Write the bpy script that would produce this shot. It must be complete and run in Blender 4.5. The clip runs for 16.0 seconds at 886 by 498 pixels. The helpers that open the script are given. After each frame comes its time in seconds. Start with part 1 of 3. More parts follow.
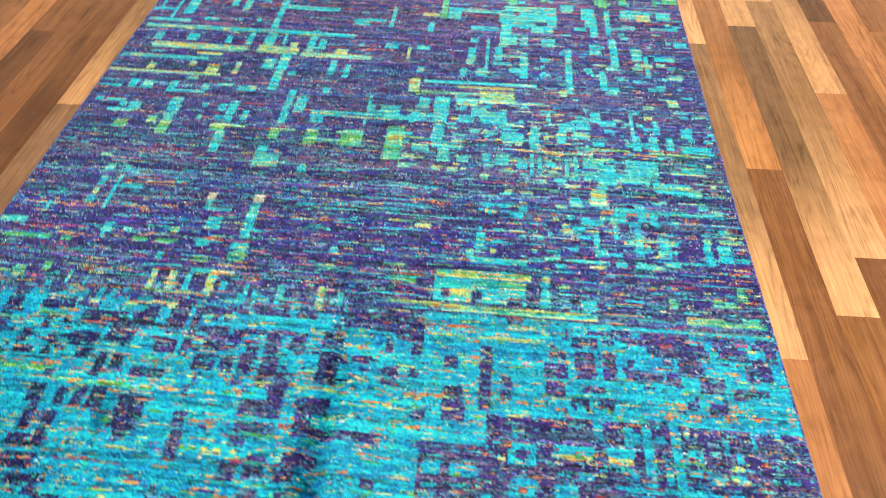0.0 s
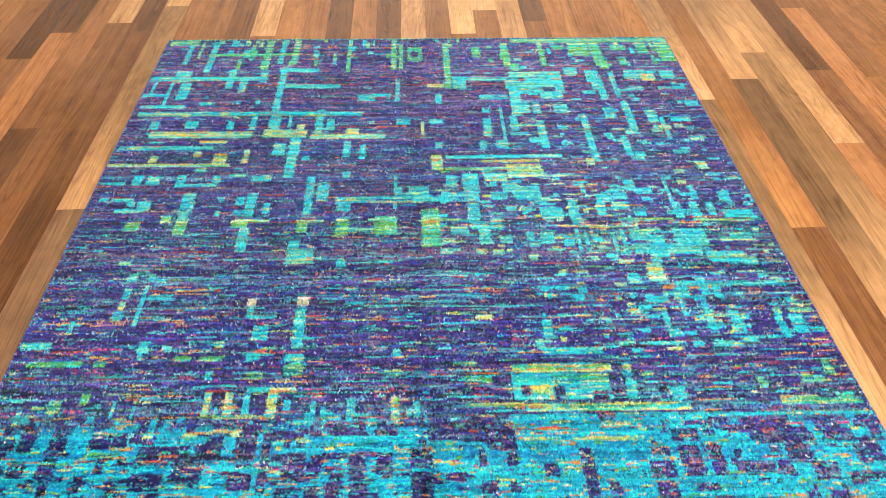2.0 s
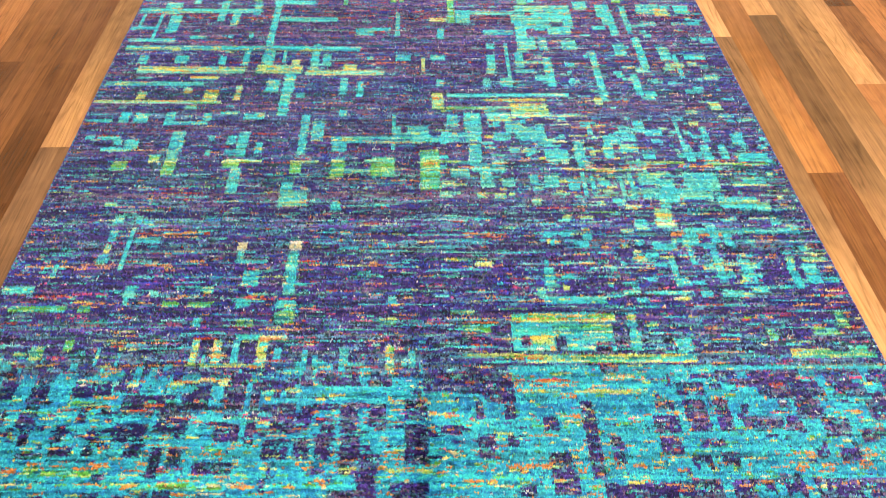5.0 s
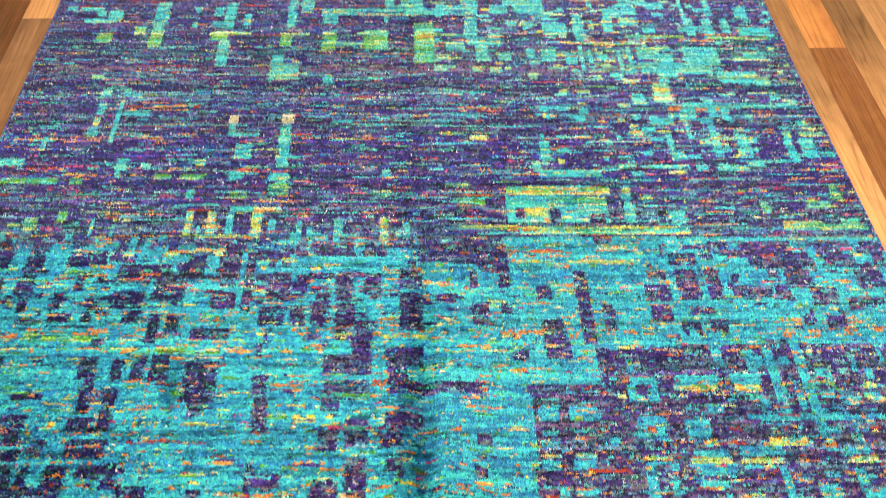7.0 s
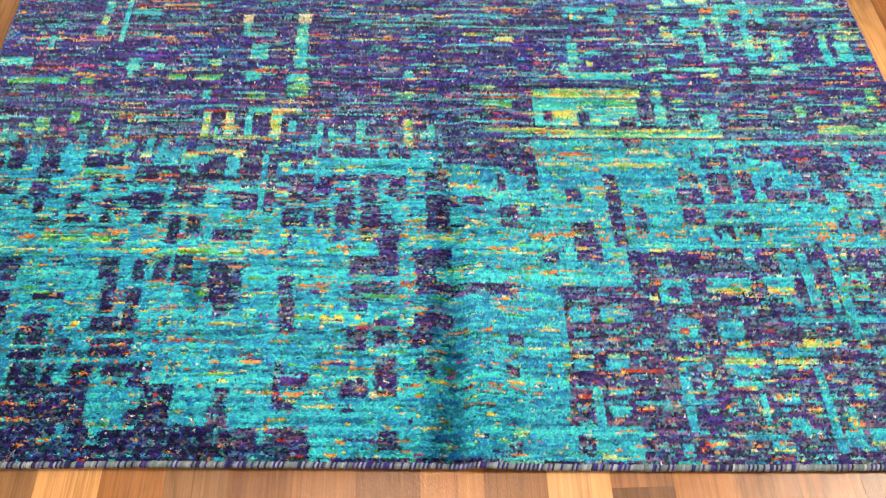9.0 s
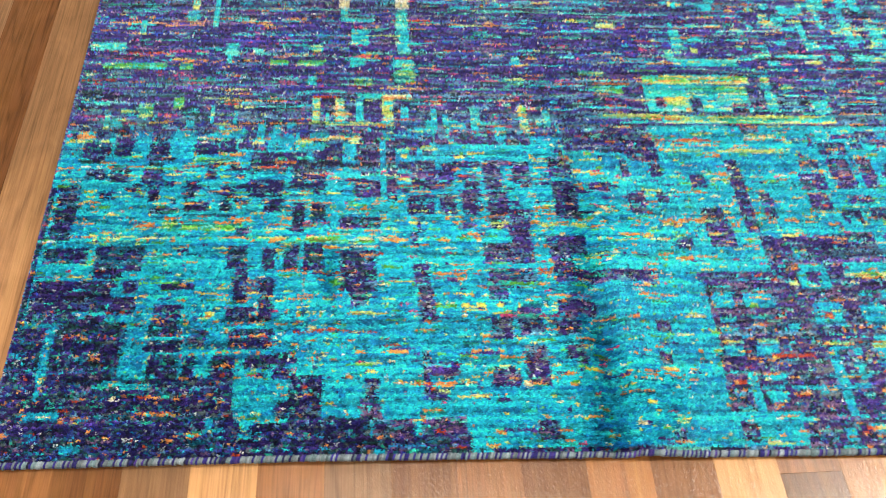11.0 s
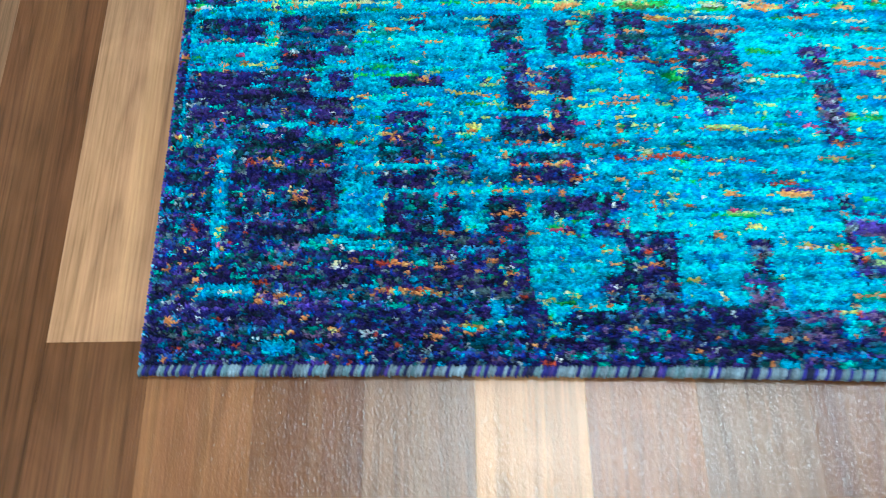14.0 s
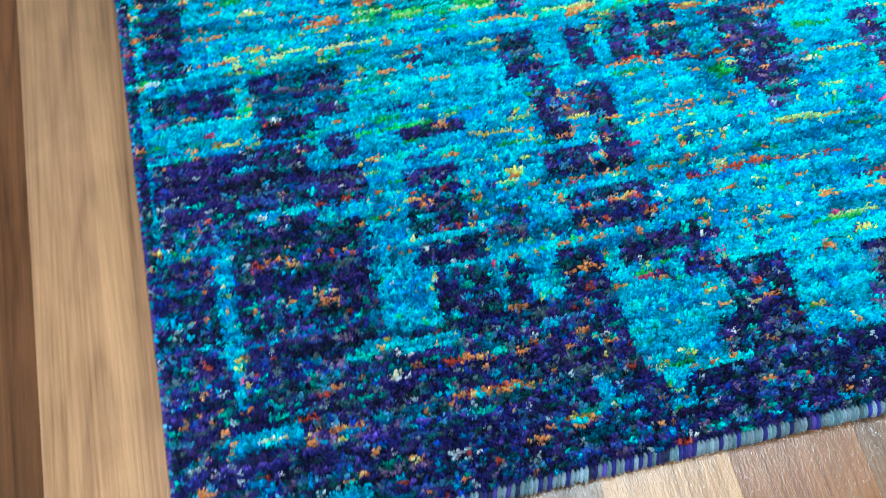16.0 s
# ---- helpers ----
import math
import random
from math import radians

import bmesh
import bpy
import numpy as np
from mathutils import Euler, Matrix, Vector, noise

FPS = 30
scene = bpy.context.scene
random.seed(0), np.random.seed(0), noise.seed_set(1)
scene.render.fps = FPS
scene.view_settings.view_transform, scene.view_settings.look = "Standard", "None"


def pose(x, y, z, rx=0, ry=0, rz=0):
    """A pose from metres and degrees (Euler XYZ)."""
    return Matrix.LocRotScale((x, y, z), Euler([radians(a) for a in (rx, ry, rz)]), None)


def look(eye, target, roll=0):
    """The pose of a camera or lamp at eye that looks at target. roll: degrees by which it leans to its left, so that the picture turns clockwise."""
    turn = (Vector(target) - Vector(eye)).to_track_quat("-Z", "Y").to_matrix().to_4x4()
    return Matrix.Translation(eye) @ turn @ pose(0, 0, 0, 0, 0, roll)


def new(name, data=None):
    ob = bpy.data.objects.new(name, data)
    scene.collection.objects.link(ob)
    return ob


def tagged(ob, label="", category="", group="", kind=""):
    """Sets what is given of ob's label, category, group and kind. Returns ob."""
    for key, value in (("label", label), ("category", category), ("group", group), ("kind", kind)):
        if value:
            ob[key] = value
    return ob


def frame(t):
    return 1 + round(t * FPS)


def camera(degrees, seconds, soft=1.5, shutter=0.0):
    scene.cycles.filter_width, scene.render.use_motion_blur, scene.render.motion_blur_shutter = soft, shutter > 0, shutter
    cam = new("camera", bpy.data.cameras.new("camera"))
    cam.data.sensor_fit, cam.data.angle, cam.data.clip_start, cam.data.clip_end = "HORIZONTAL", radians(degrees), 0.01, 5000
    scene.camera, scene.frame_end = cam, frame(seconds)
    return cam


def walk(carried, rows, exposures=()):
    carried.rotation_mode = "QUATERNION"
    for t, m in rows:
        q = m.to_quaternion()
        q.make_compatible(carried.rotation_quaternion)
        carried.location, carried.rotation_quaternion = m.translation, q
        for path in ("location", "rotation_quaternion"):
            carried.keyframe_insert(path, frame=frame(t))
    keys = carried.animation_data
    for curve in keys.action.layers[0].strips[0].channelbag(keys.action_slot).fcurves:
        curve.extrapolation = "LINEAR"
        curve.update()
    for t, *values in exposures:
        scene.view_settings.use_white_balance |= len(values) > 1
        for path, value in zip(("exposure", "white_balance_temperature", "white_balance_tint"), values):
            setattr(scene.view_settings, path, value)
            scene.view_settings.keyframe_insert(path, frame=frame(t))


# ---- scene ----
cam = camera(56.3, 16.0, soft=0.8, shutter=0.5)
PATH = [
    (0, (1.216, -0.633, 1.351), (1.107, 0.844, 0.007), 0.3),
    (0.5, (1.078, -0.617, 1.367), (1.064, 0.906, 0.07), 0.1),
    (1, (0.965, -0.62, 1.378), (1.041, 0.941, 0.13), 0.9),
    (1.5, (0.909, -0.558, 1.374), (0.969, 1.001, 0.123), -0.0),
    (2, (0.898, -0.475, 1.374), (0.959, 1.068, 0.102), -0.0),
    (2.5, (0.904, -0.425, 1.373), (0.963, 1.093, 0.073), 0.2),
    (3, (0.911, -0.398, 1.362), (0.969, 1.114, 0.053), 0.1),
    (3.5, (0.915, -0.383, 1.354), (0.967, 1.117, 0.032), -0.1),
    (3.7, (0.916, -0.38, 1.36), (0.969, 1.109, 0.026), -0.2),
    (5.8, (0.917, -0.419, 1.309), (0.959, 0.966, -0.134), 0.5),
    (6, (0.915, -0.416, 1.312), (0.961, 0.942, -0.156), 0.6),
    (6.5, (0.915, -0.43, 1.299), (0.971, 0.886, -0.207), 1.0),
    (7, (0.914, -0.441, 1.286), (0.97, 0.825, -0.261), 0.9),
    (7.5, (0.903, -0.451, 1.266), (0.975, 0.758, -0.325), 1.7),
    (8, (0.907, -0.458, 1.255), (0.97, 0.694, -0.379), 1.9),
    (8.2, (0.905, -0.461, 1.249), (0.963, 0.675, -0.396), 1.9),
    (10.3, (0.664, -0.464, 1.194), (0.756, 0.675, -0.448), 2.1),
    (10.5, (0.628, -0.462, 1.195), (0.733, 0.67, -0.45), 2.9),
    (11, (0.562, -0.455, 1.167), (0.711, 0.686, -0.468), 4.7),
    (11.5, (0.509, -0.413, 1.114), (0.567, 0.668, -0.568), 2.0),
    (12, (0.449, -0.348, 1.04), (0.512, 0.66, -0.686), 2.9),
    (12.5, (0.376, -0.271, 0.973), (0.434, 0.628, -0.813), 3.1),
    (13, (0.347, -0.239, 0.875), (0.405, 0.587, -0.946), 3.9),
    (13.5, (0.321, -0.207, 0.776), (0.312, 0.588, -1.059), -0.7),
    (14, (0.267, -0.183, 0.709), (0.238, 0.587, -1.137), -2.9),
    (14.5, (0.217, -0.15, 0.673), (0.249, 0.626, -1.17), -0.3),
    (15, (0.192, -0.129, 0.64), (0.245, 0.604, -1.22), -1.0),
    (15.5, (0.165, -0.092, 0.623), (0.269, 0.629, -1.239), -0.9),
    (16, (0.153, -0.056, 0.604), (0.346, 0.689, -1.242), 1.0),
]
walk(cam, [(t, look(eye, target, roll)) for t, eye, target, roll in PATH],
     exposures=[(0, 0.17, 6800, 9), (3.5, 0.17, 7000, 10), (6.0, 0.22, 8400, 15), (8.2, 0.15, 8400, 15), (10.5, 0.15, 7500, 8), (11.5, 0.2, 6700, 3), (12.0, 0.2, 5900, -4), (12.5, 0.06, 5050, -9), (16.0, 0.0, 4750, -11)])

# ---- room and light ----
X0, X1, Y0, Y1, HIGH = -2.6, 4.4, -2.8, 5.4, 2.7

world = bpy.data.worlds.new("world")
scene.world = world
world.use_nodes = True
world.node_tree.nodes["Background"].inputs[0].default_value = (0.8, 0.9, 1.0, 1)
world.node_tree.nodes["Background"].inputs[1].default_value = 0.05
# the first follows the floor's glare; the other three are added, unseen fill
PANEL_AND_FILLS = [(0.78, 0.36, 40), (0.95, 3.4, 82), (3.4, 0.6, 100), (-1.6, -1.6, 72)]
for px, py, watts in PANEL_AND_FILLS:
    lamp = bpy.data.lights.new("panel_and_fill_light", "AREA")
    lamp.shape, lamp.size, lamp.size_y = "RECTANGLE", 0.4, 0.6
    lamp.energy, lamp.color = watts, (1.0, 0.97, 0.94)
    tagged(new("panel_and_fill_light", lamp)).matrix_world = pose(px, py, HIGH - 0.06)


# ---- materials ----
def material(name, rough=0.6):
    m = bpy.data.materials.new(name)
    m.use_nodes = True
    tree = m.node_tree
    b = tree.nodes["Principled BSDF"]
    b.inputs["Roughness"].default_value = rough

    def node(kind, **values):
        n = tree.nodes.new(kind)
        for key, value in values.items():
            n.inputs[key].default_value = value
        return n
    return m, tree, b, node


def plaster(name, rgb):
    m, tree, b, node = material(name, 0.8)
    n = node("ShaderNodeTexNoise", Scale=3.0, Detail=6.0)
    mix = tree.nodes.new("ShaderNodeMix")
    mix.data_type = "RGBA"
    mix.inputs["A"].default_value = (*rgb, 1)
    mix.inputs["B"].default_value = (*[c * 0.9 for c in rgb], 1)
    tree.links.new(n.outputs["Fac"], mix.inputs["Factor"])
    tree.links.new(mix.outputs["Result"], b.inputs["Base Color"])
    fine = node("ShaderNodeTexNoise", Scale=180.0, Detail=3.0)
    bump = node("ShaderNodeBump", Strength=0.15, Distance=0.002)
    tree.links.new(fine.outputs["Fac"], bump.inputs["Height"])
    tree.links.new(bump.outputs["Normal"], b.inputs["Normal"])
    return m


def laminate(joined=False):
    """Printed wood: long grain, cathedral figure and pores, tinted by each plank's own colour, under a satin wear layer."""
    m, tree, b, node = material("laminate_joined" if joined else "laminate", 0.25)
    link = tree.links.new
    geo = node("ShaderNodeNewGeometry")
    if joined:
        info = node("ShaderNodeAttribute")
        info.attribute_name = "yarn"
        chance_out = geo.outputs["Random Per Island"]
    else:
        info = node("ShaderNodeObjectInfo")
        chance_out = info.outputs["Random"]
    shift = node("ShaderNodeVectorMath")
    shift.operation = "MULTIPLY_ADD"
    comb = node("ShaderNodeCombineXYZ")
    for i in (0, 1):
        link(chance_out, comb.inputs[i])
    link(comb.outputs[0], shift.inputs[0])
    shift.inputs[1].default_value = (37.0, 91.0, 0)
    link(geo.outputs["Position"], shift.inputs[2])

    def stretched(sx, sy, scale, detail, rough=0.55, distortion=0.0):
        s = node("ShaderNodeVectorMath")
        s.operation = "MULTIPLY"
        link(shift.outputs[0], s.inputs[0])
        s.inputs[1].default_value = (sx, sy, 1)
        n = node("ShaderNodeTexNoise", Scale=scale, Detail=detail, Roughness=rough, Distortion=distortion)
        link(s.outputs[0], n.inputs["Vector"])
        return n.outputs["Fac"]

    def maths(kind, a, c, d=None):
        n = node("ShaderNodeMath")
        n.operation = kind
        for i, v in enumerate((a, c, d)):
            if v is None:
                continue
            if isinstance(v, (int, float)):
                n.inputs[i].default_value = v
            else:
                link(v, n.inputs[i])
        return n.outputs[0]

    broad = stretched(7.0, 0.38, 1.0, 2.0, 0.5, 0.3)
    rings = maths("SINE", maths("MULTIPLY", broad, 170.0), 0.0)
    rings = maths("POWER", maths("MULTIPLY_ADD", rings, 0.5, 0.5), 7.0)
    patch = stretched(5.0, 3.0, 1.0, 2.0)
    rings = maths("MULTIPLY", rings, maths("MAXIMUM", maths("MULTIPLY_ADD", patch, 3.0, -1.0), 0.5))
    heart = stretched(38.0, 0.7, 1.0, 3.0, 0.6, 0.4)
    figure = stretched(16.0, 11.0, 1.0, 3.0, 0.5, 1.2)
    streak = stretched(90.0, 2.2, 1.0, 5.0, 0.65)
    pores = stretched(420.0, 9.0, 1.0, 3.0, 0.6)
    cloud = stretched(8.0, 2.6, 1.0, 4.0)
    f = maths("MULTIPLY_ADD", rings, -0.34, 1.07)
    f = maths("MULTIPLY_ADD", heart, 0.75, maths("SUBTRACT", f, 0.375))
    f = maths("MULTIPLY_ADD", figure, 0.6, maths("SUBTRACT", f, 0.3))
    f = maths("MULTIPLY_ADD", streak, 1.0, maths("SUBTRACT", f, 0.5))
    f = maths("MULTIPLY_ADD", pores, 1.05, maths("SUBTRACT", f, 0.525))
    f = maths("MULTIPLY_ADD", cloud, 0.70, maths("SUBTRACT", f, 0.35))
    tint = node("ShaderNodeVectorMath")
    tint.operation = "SCALE"
    link(info.outputs["Color"], tint.inputs[0])
    if not joined:
        place = node("ShaderNodeTexCoord")
        along = node("ShaderNodeSeparateXYZ")
        link(place.outputs["Object"], along.inputs[0])
        fade = node("ShaderNodeMapRange")
        fade.interpolation_type = "SMOOTHSTEP"
        fade.inputs[1].default_value, fade.inputs[2].default_value, fade.inputs[3].default_value = 0.04, 0.5, 1.0
        link(maths("MULTIPLY_ADD", cloud, 0.25, maths("SUBTRACT", along.outputs["Y"], 0.12)), fade.inputs[0])
        link(info.outputs["Alpha"], fade.inputs[4])
        f = maths("MULTIPLY", f, fade.outputs[0])
    link(f, tint.inputs["Scale"])
    hue = node("ShaderNodeHueSaturation")
    link(tint.outputs[0], hue.inputs["Color"])
    link(maths("MULTIPLY_ADD", cloud, -0.15, 1.12), hue.inputs["Saturation"])
    link(maths("MULTIPLY_ADD", heart, 0.02, 0.489), hue.inputs["Hue"])
    link(hue.outputs[0], b.inputs["Base Color"])
    link(maths("MULTIPLY_ADD", pores, 0.16, 0.15), b.inputs["Roughness"])
    b.inputs["Specular IOR Level"].default_value = 0.52
    relief = stretched(640.0, 150.0, 1.0, 2.0, 0.65)
    bump = node("ShaderNodeBump", Strength=0.6, Distance=0.0007)
    link(relief, bump.inputs["Height"])
    link(bump.outputs["Normal"], b.inputs["Normal"])
    return m


def yarn_material(name, rough, sheen):
    """Yarn dyed knot by knot, with fibre-fine light and dark hairs."""
    m, tree, b, node = material(name, rough)
    link = tree.links.new
    dye = node("ShaderNodeAttribute")
    dye.attribute_name = "yarn"
    geo = node("ShaderNodeNewGeometry")
    s = node("ShaderNodeVectorMath")
    s.operation = "MULTIPLY"
    link(geo.outputs["Position"], s.inputs[0])
    s.inputs[1].default_value = (900.0, 350.0, 350.0)
    n = node("ShaderNodeTexNoise", Scale=1.0, Detail=2.0)
    link(s.outputs[0], n.inputs["Vector"])
    k = node("ShaderNodeMapRange")
    for i, v in ((1, 0.3), (2, 0.7), (3, 0.72), (4, 1.22)):
        k.inputs[i].default_value = v
    link(n.outputs["Fac"], k.inputs[0])
    tint = node("ShaderNodeVectorMath")
    tint.operation = "SCALE"
    link(dye.outputs["Color"], tint.inputs[0])
    link(k.outputs[0], tint.inputs["Scale"])
    link(tint.outputs[0], b.inputs["Base Color"])
    b.inputs["Sheen Weight"].default_value = sheen
    b.inputs["Sheen Roughness"].default_value = 0.4
    b.inputs["Specular IOR Level"].default_value = 0.2
    return m


WALL = plaster("wall_paint", (0.78, 0.76, 0.72))
CEILING = plaster("ceiling_paint", (0.82, 0.82, 0.8))
WOOD, WOOD_JOINED = laminate(), laminate(True)
PILE = yarn_material("pile_yarn", 0.5, 0.0)
CORD = yarn_material("cord_yarn", 0.6, 0.1)
JOINT, _, jb, _ = material("joint_shadow", 0.8)
jb.inputs["Base Color"].default_value = (0.045, 0.028, 0.018, 1)


# ---- helpers for meshes ----
def part(name, bm, mat, parent=None, label=""):
    me = bpy.data.meshes.new(name)
    bm.to_mesh(me)
    bm.free()
    me.materials.append(mat)
    ob = new(name, me)
    ob.parent = parent
    return tagged(ob, label)


def block(x0, y0, z0, x1, y1, z1):
    bm = bmesh.new()
    mid = Matrix.Translation(((x0 + x1) / 2, (y0 + y1) / 2, (z0 + z1) / 2))
    bmesh.ops.create_cube(bm, size=1, matrix=mid @ Matrix.Diagonal((x1 - x0, y1 - y0, z1 - z0, 1)))
    return bm


def sheet(name, verts, corners, sides, colours, mat, parent, smooth=False):
    """A mesh of many alike faces from arrays, each face with its yarn's colour."""
    me = bpy.data.meshes.new(name)
    count = len(corners)
    me.vertices.add(len(verts))
    me.vertices.foreach_set("co", verts.astype(np.float32).ravel())
    me.loops.add(count * sides)
    me.loops.foreach_set("vertex_index", corners.astype(np.int32).ravel())
    me.polygons.add(count)
    me.polygons.foreach_set("loop_start", np.arange(0, count * sides, sides, dtype=np.int32))
    me.update(calc_edges=True)
    me.polygons.foreach_set("use_smooth", np.full(count, smooth))
    layer = me.attributes.new("yarn", "FLOAT_COLOR", "FACE")
    layer.data.foreach_set("color", np.column_stack([colours, np.ones(count)]).astype(np.float32).ravel())
    me.materials.append(mat)
    ob = new(name, me)
    ob.parent = parent
    return ob


# ---- the closed room ----
for name, box in (("wall_west", (X0 - 0.12, Y0, 0, X0, Y1, HIGH)), ("wall_east", (X1, Y0, 0, X1 + 0.12, Y1, HIGH)),
                  ("wall_south", (X0 - 0.12, Y0 - 0.12, 0, X1 + 0.12, Y0, HIGH)), ("wall_north", (X0 - 0.12, Y1, 0, X1 + 0.12, Y1 + 0.12, HIGH))):
    tagged(part(name, block(*box), WALL), "plain off-white painted shop wall", "wall", kind="structure")
tagged(part("ceiling", block(X0 - 0.12, Y0 - 0.12, HIGH, X1 + 0.12, Y1 + 0.12, HIGH + 0.1), CEILING), "plain white painted ceiling", "ceiling", kind="structure")

# ---- the rug ----
rng = np.random.default_rng(7)
KNOT, ROW, NX, NY = 0.0036, 0.0031, 514, 787
LEFT, SHEAR = -0.010, -0.024
YARNS = dict(
    turquoise=(0.002, 0.58, 0.86), blue=(0.003, 0.31, 0.66), aqua=(0.015, 0.62, 0.80), teal=(0.005, 0.18, 0.32), seagreen=(0.015, 0.50, 0.40),
    mint=(0.14, 0.67, 0.58), green=(0.11, 0.48, 0.10), olive=(0.10, 0.17, 0.05), lime=(0.52, 0.77, 0.26), yellow=(0.85, 0.70, 0.16), cream=(0.80, 0.78, 0.50),
    orange=(0.80, 0.32, 0.11), red=(0.50, 0.07, 0.04), pink=(0.55, 0.08, 0.22), purple=(0.056, 0.033, 0.215), violet=(0.095, 0.056, 0.36), indigo=(0.021, 0.019, 0.165),
    night=(0.012, 0.016, 0.055), mauve=(0.21, 0.13, 0.28), dusk=(0.05, 0.10, 0.38), cobalt=(0.02, 0.06, 0.45), ash=(0.12, 0.19, 0.22), slate=(0.09, 0.27, 0.46), pine=(0.02, 0.10, 0.11), pale=(0.55, 0.66, 0.72), fog=(0.17, 0.22, 0.26))
DYES = list(YARNS)
DYE = np.array([YARNS[k] for k in DYES])
MIXES = dict(
    turquoise_low=dict(turquoise=54, blue=19, aqua=12, teal=3, seagreen=2.5, orange=2.7, yellow=0.9, cream=0.6, green=1.5, pale=0.1, lime=1.2, pink=0.6, purple=1.2),
    turquoise_high=dict(turquoise=26, aqua=36, mint=21, blue=3, seagreen=7, lime=6, yellow=1.2, dusk=3, orange=0.8),
    purple_low=dict(purple=25, indigo=32, violet=5, night=10, pine=11, teal=9, ash=5, dusk=4, slate=6, seagreen=4, turquoise=2, blue=2, red=1.5, orange=2.4, pale=0.3, mauve=2),
    purple_warm=dict(purple=40, violet=13, indigo=16, mauve=16, night=4, pine=5, slate=14, fog=6, aqua=4, mint=3, lime=1, teal=4, orange=5, red=1.5, seagreen=2, turquoise=3.5, pale=0.3),
    purple_mid=dict(purple=24, violet=17, indigo=21, night=5, dusk=13, cobalt=7, mauve=11, slate=17, teal=5, aqua=3.5, mint=2.5, fog=4, orange=3.6, red=1.8, pine=7, seagreen=4, pale=0.02, pink=1.8, lime=0.8),
    purple_high=dict(cobalt=4, purple=25, mauve=17, indigo=19, night=4, dusk=11, violet=9, slate=10, teal=4, aqua=2, orange=1.5, red=2.2, pine=4, pale=0.5, mint=1.0),
    lime=dict(lime=29, yellow=10, mint=28, aqua=16, orange=9, cream=4, green=4),
    green=dict(green=36, seagreen=16, mint=16, aqua=8, olive=4, lime=16, teal=5),
    orange=dict(orange=36, red=10, yellow=6, mauve=12, purple=14, turquoise=16, blue=6),
    cream=dict(cream=60, pale=18, mint=14, lime=8))
CLASS = list(MIXES)
rows, cols = np.mgrid[0:NY, 0:NX]
along, across = rows * ROW * 1000, (LEFT + cols * KNOT) * 1000


def smooth_rows(a, n):
    return np.apply_along_axis(lambda v: np.convolve(v, np.ones(n) / n, "same"), 0, a)


# which colour field each knot belongs to: turquoise ground near the front edge, purple beyond and in the far front corner
steps = rng.integers(570, 640, NX)[np.cumsum(rng.random(NX) < 0.1)]
field = np.where(along < steps[None, :], CLASS.index("turquoise_low"), CLASS.index("purple_mid"))
field[along > 1290] = CLASS.index("purple_high")
corner = 1082 + 14 * np.sin(np.arange(NY) * 0.021)[:, None] + np.where(along < 60, 110, 0)
field[(across > corner) & (along < 318)] = CLASS.index("purple_warm")
field[(across > 1225) & (along >= 318) & (along < 400)] = CLASS.index("purple_warm")


def weave(colour, *pieces):
    """Work rectangular motifs (near and far corner, in millimetres from the front edge's end) into the field, a knot ragged at the sides."""
    for u0, v0, u1, v1 in pieces:
        c0, c1 = round((u0 / 1000 - LEFT) / KNOT), round((u1 / 1000 - LEFT) / KNOT)
        r0, r1 = round(v0 / 1000 / ROW), max(round(v0 / 1000 / ROW) + 1, round(v1 / 1000 / ROW))
        for r in range(max(0, r0), min(NY, r1)):
            a, z = c0, max(c1, c0 + 1)
            if c1 - c0 > 4:
                a, z = a + int(rng.integers(-1, 2)) * (rng.random() < 0.4), z + int(rng.integers(-1, 2)) * (rng.random() < 0.4)
            kind, v = colour, r * ROW * 1000
            if colour == "turquoise":
                kind = "turquoise_low" if v < 650 else "turquoise_high"
            if colour == "purple":
                kind = ("purple_low" if u0 < 500 else "purple_warm") if v < 650 else "purple_mid" if v < 1290 else "purple_high"
            if colour == "orange" and rng.random() < 0.35:
                continue
            field[r, max(0, a):max(0, z)] = CLASS.index(kind)


def scatter(count, colours, u, v, wide, high):
    """Small dashes strewn over a stretch of the rug; u and v give its bounds, wide and high those of a dash."""
    for _ in range(count):
        x, y = rng.uniform(*u), rng.uniform(*v)
        weave(colours[int(rng.integers(len(colours)))], (x, y, x + rng.uniform(*wide), y + rng.uniform(*high)))


# dashes under the main motifs
scatter(75, ["turquoise"], (1090, 1850), (5, 330), (8, 30), (3, 8))
scatter(30, ["orange"], (1080, 1850), (5, 330), (8, 36), (2, 5))
scatter(45, ["purple"], (1250, 1850), (330, 640), (10, 40), (8, 34))
scatter(60, ["turquoise"], (1250, 1850), (330, 640), (6, 20), (10, 40))
scatter(110, ["purple"], (-5, 1000), (430, 650), (12, 50), (3, 12))
scatter(70, ["turquoise"], (-5, 900), (560, 660), (6, 20), (12, 50))
scatter(120, ["orange", "orange", "lime"], (-5, 1100), (330, 660), (14, 60), (2, 4))
scatter(30, ["orange", "orange", "lime"], (250, 1080), (20, 330), (10, 40), (2, 4))
scatter(60, ["turquoise"], (-5, 1850), (680, 1280), (12, 60), (2, 6))
scatter(200, ["turquoise", "turquoise", "turquoise", "turquoise", "lime"], (1180, 1850), (830, 1520), (8, 36), (4, 20))
scatter(70, ["turquoise", "lime"], (900, 1400), (1180, 1560), (12, 50), (4, 12))
scatter(70, ["turquoise"], (-5, 1850), (1300, 2420), (10, 45), (3, 8))
scatter(70, ["turquoise"], (1180, 1850), (1600, 2420), (12, 36), (6, 22))
scatter(50, ["green", "green", "turquoise"], (-5, 1850), (2200, 2440), (10, 22), (14, 70))
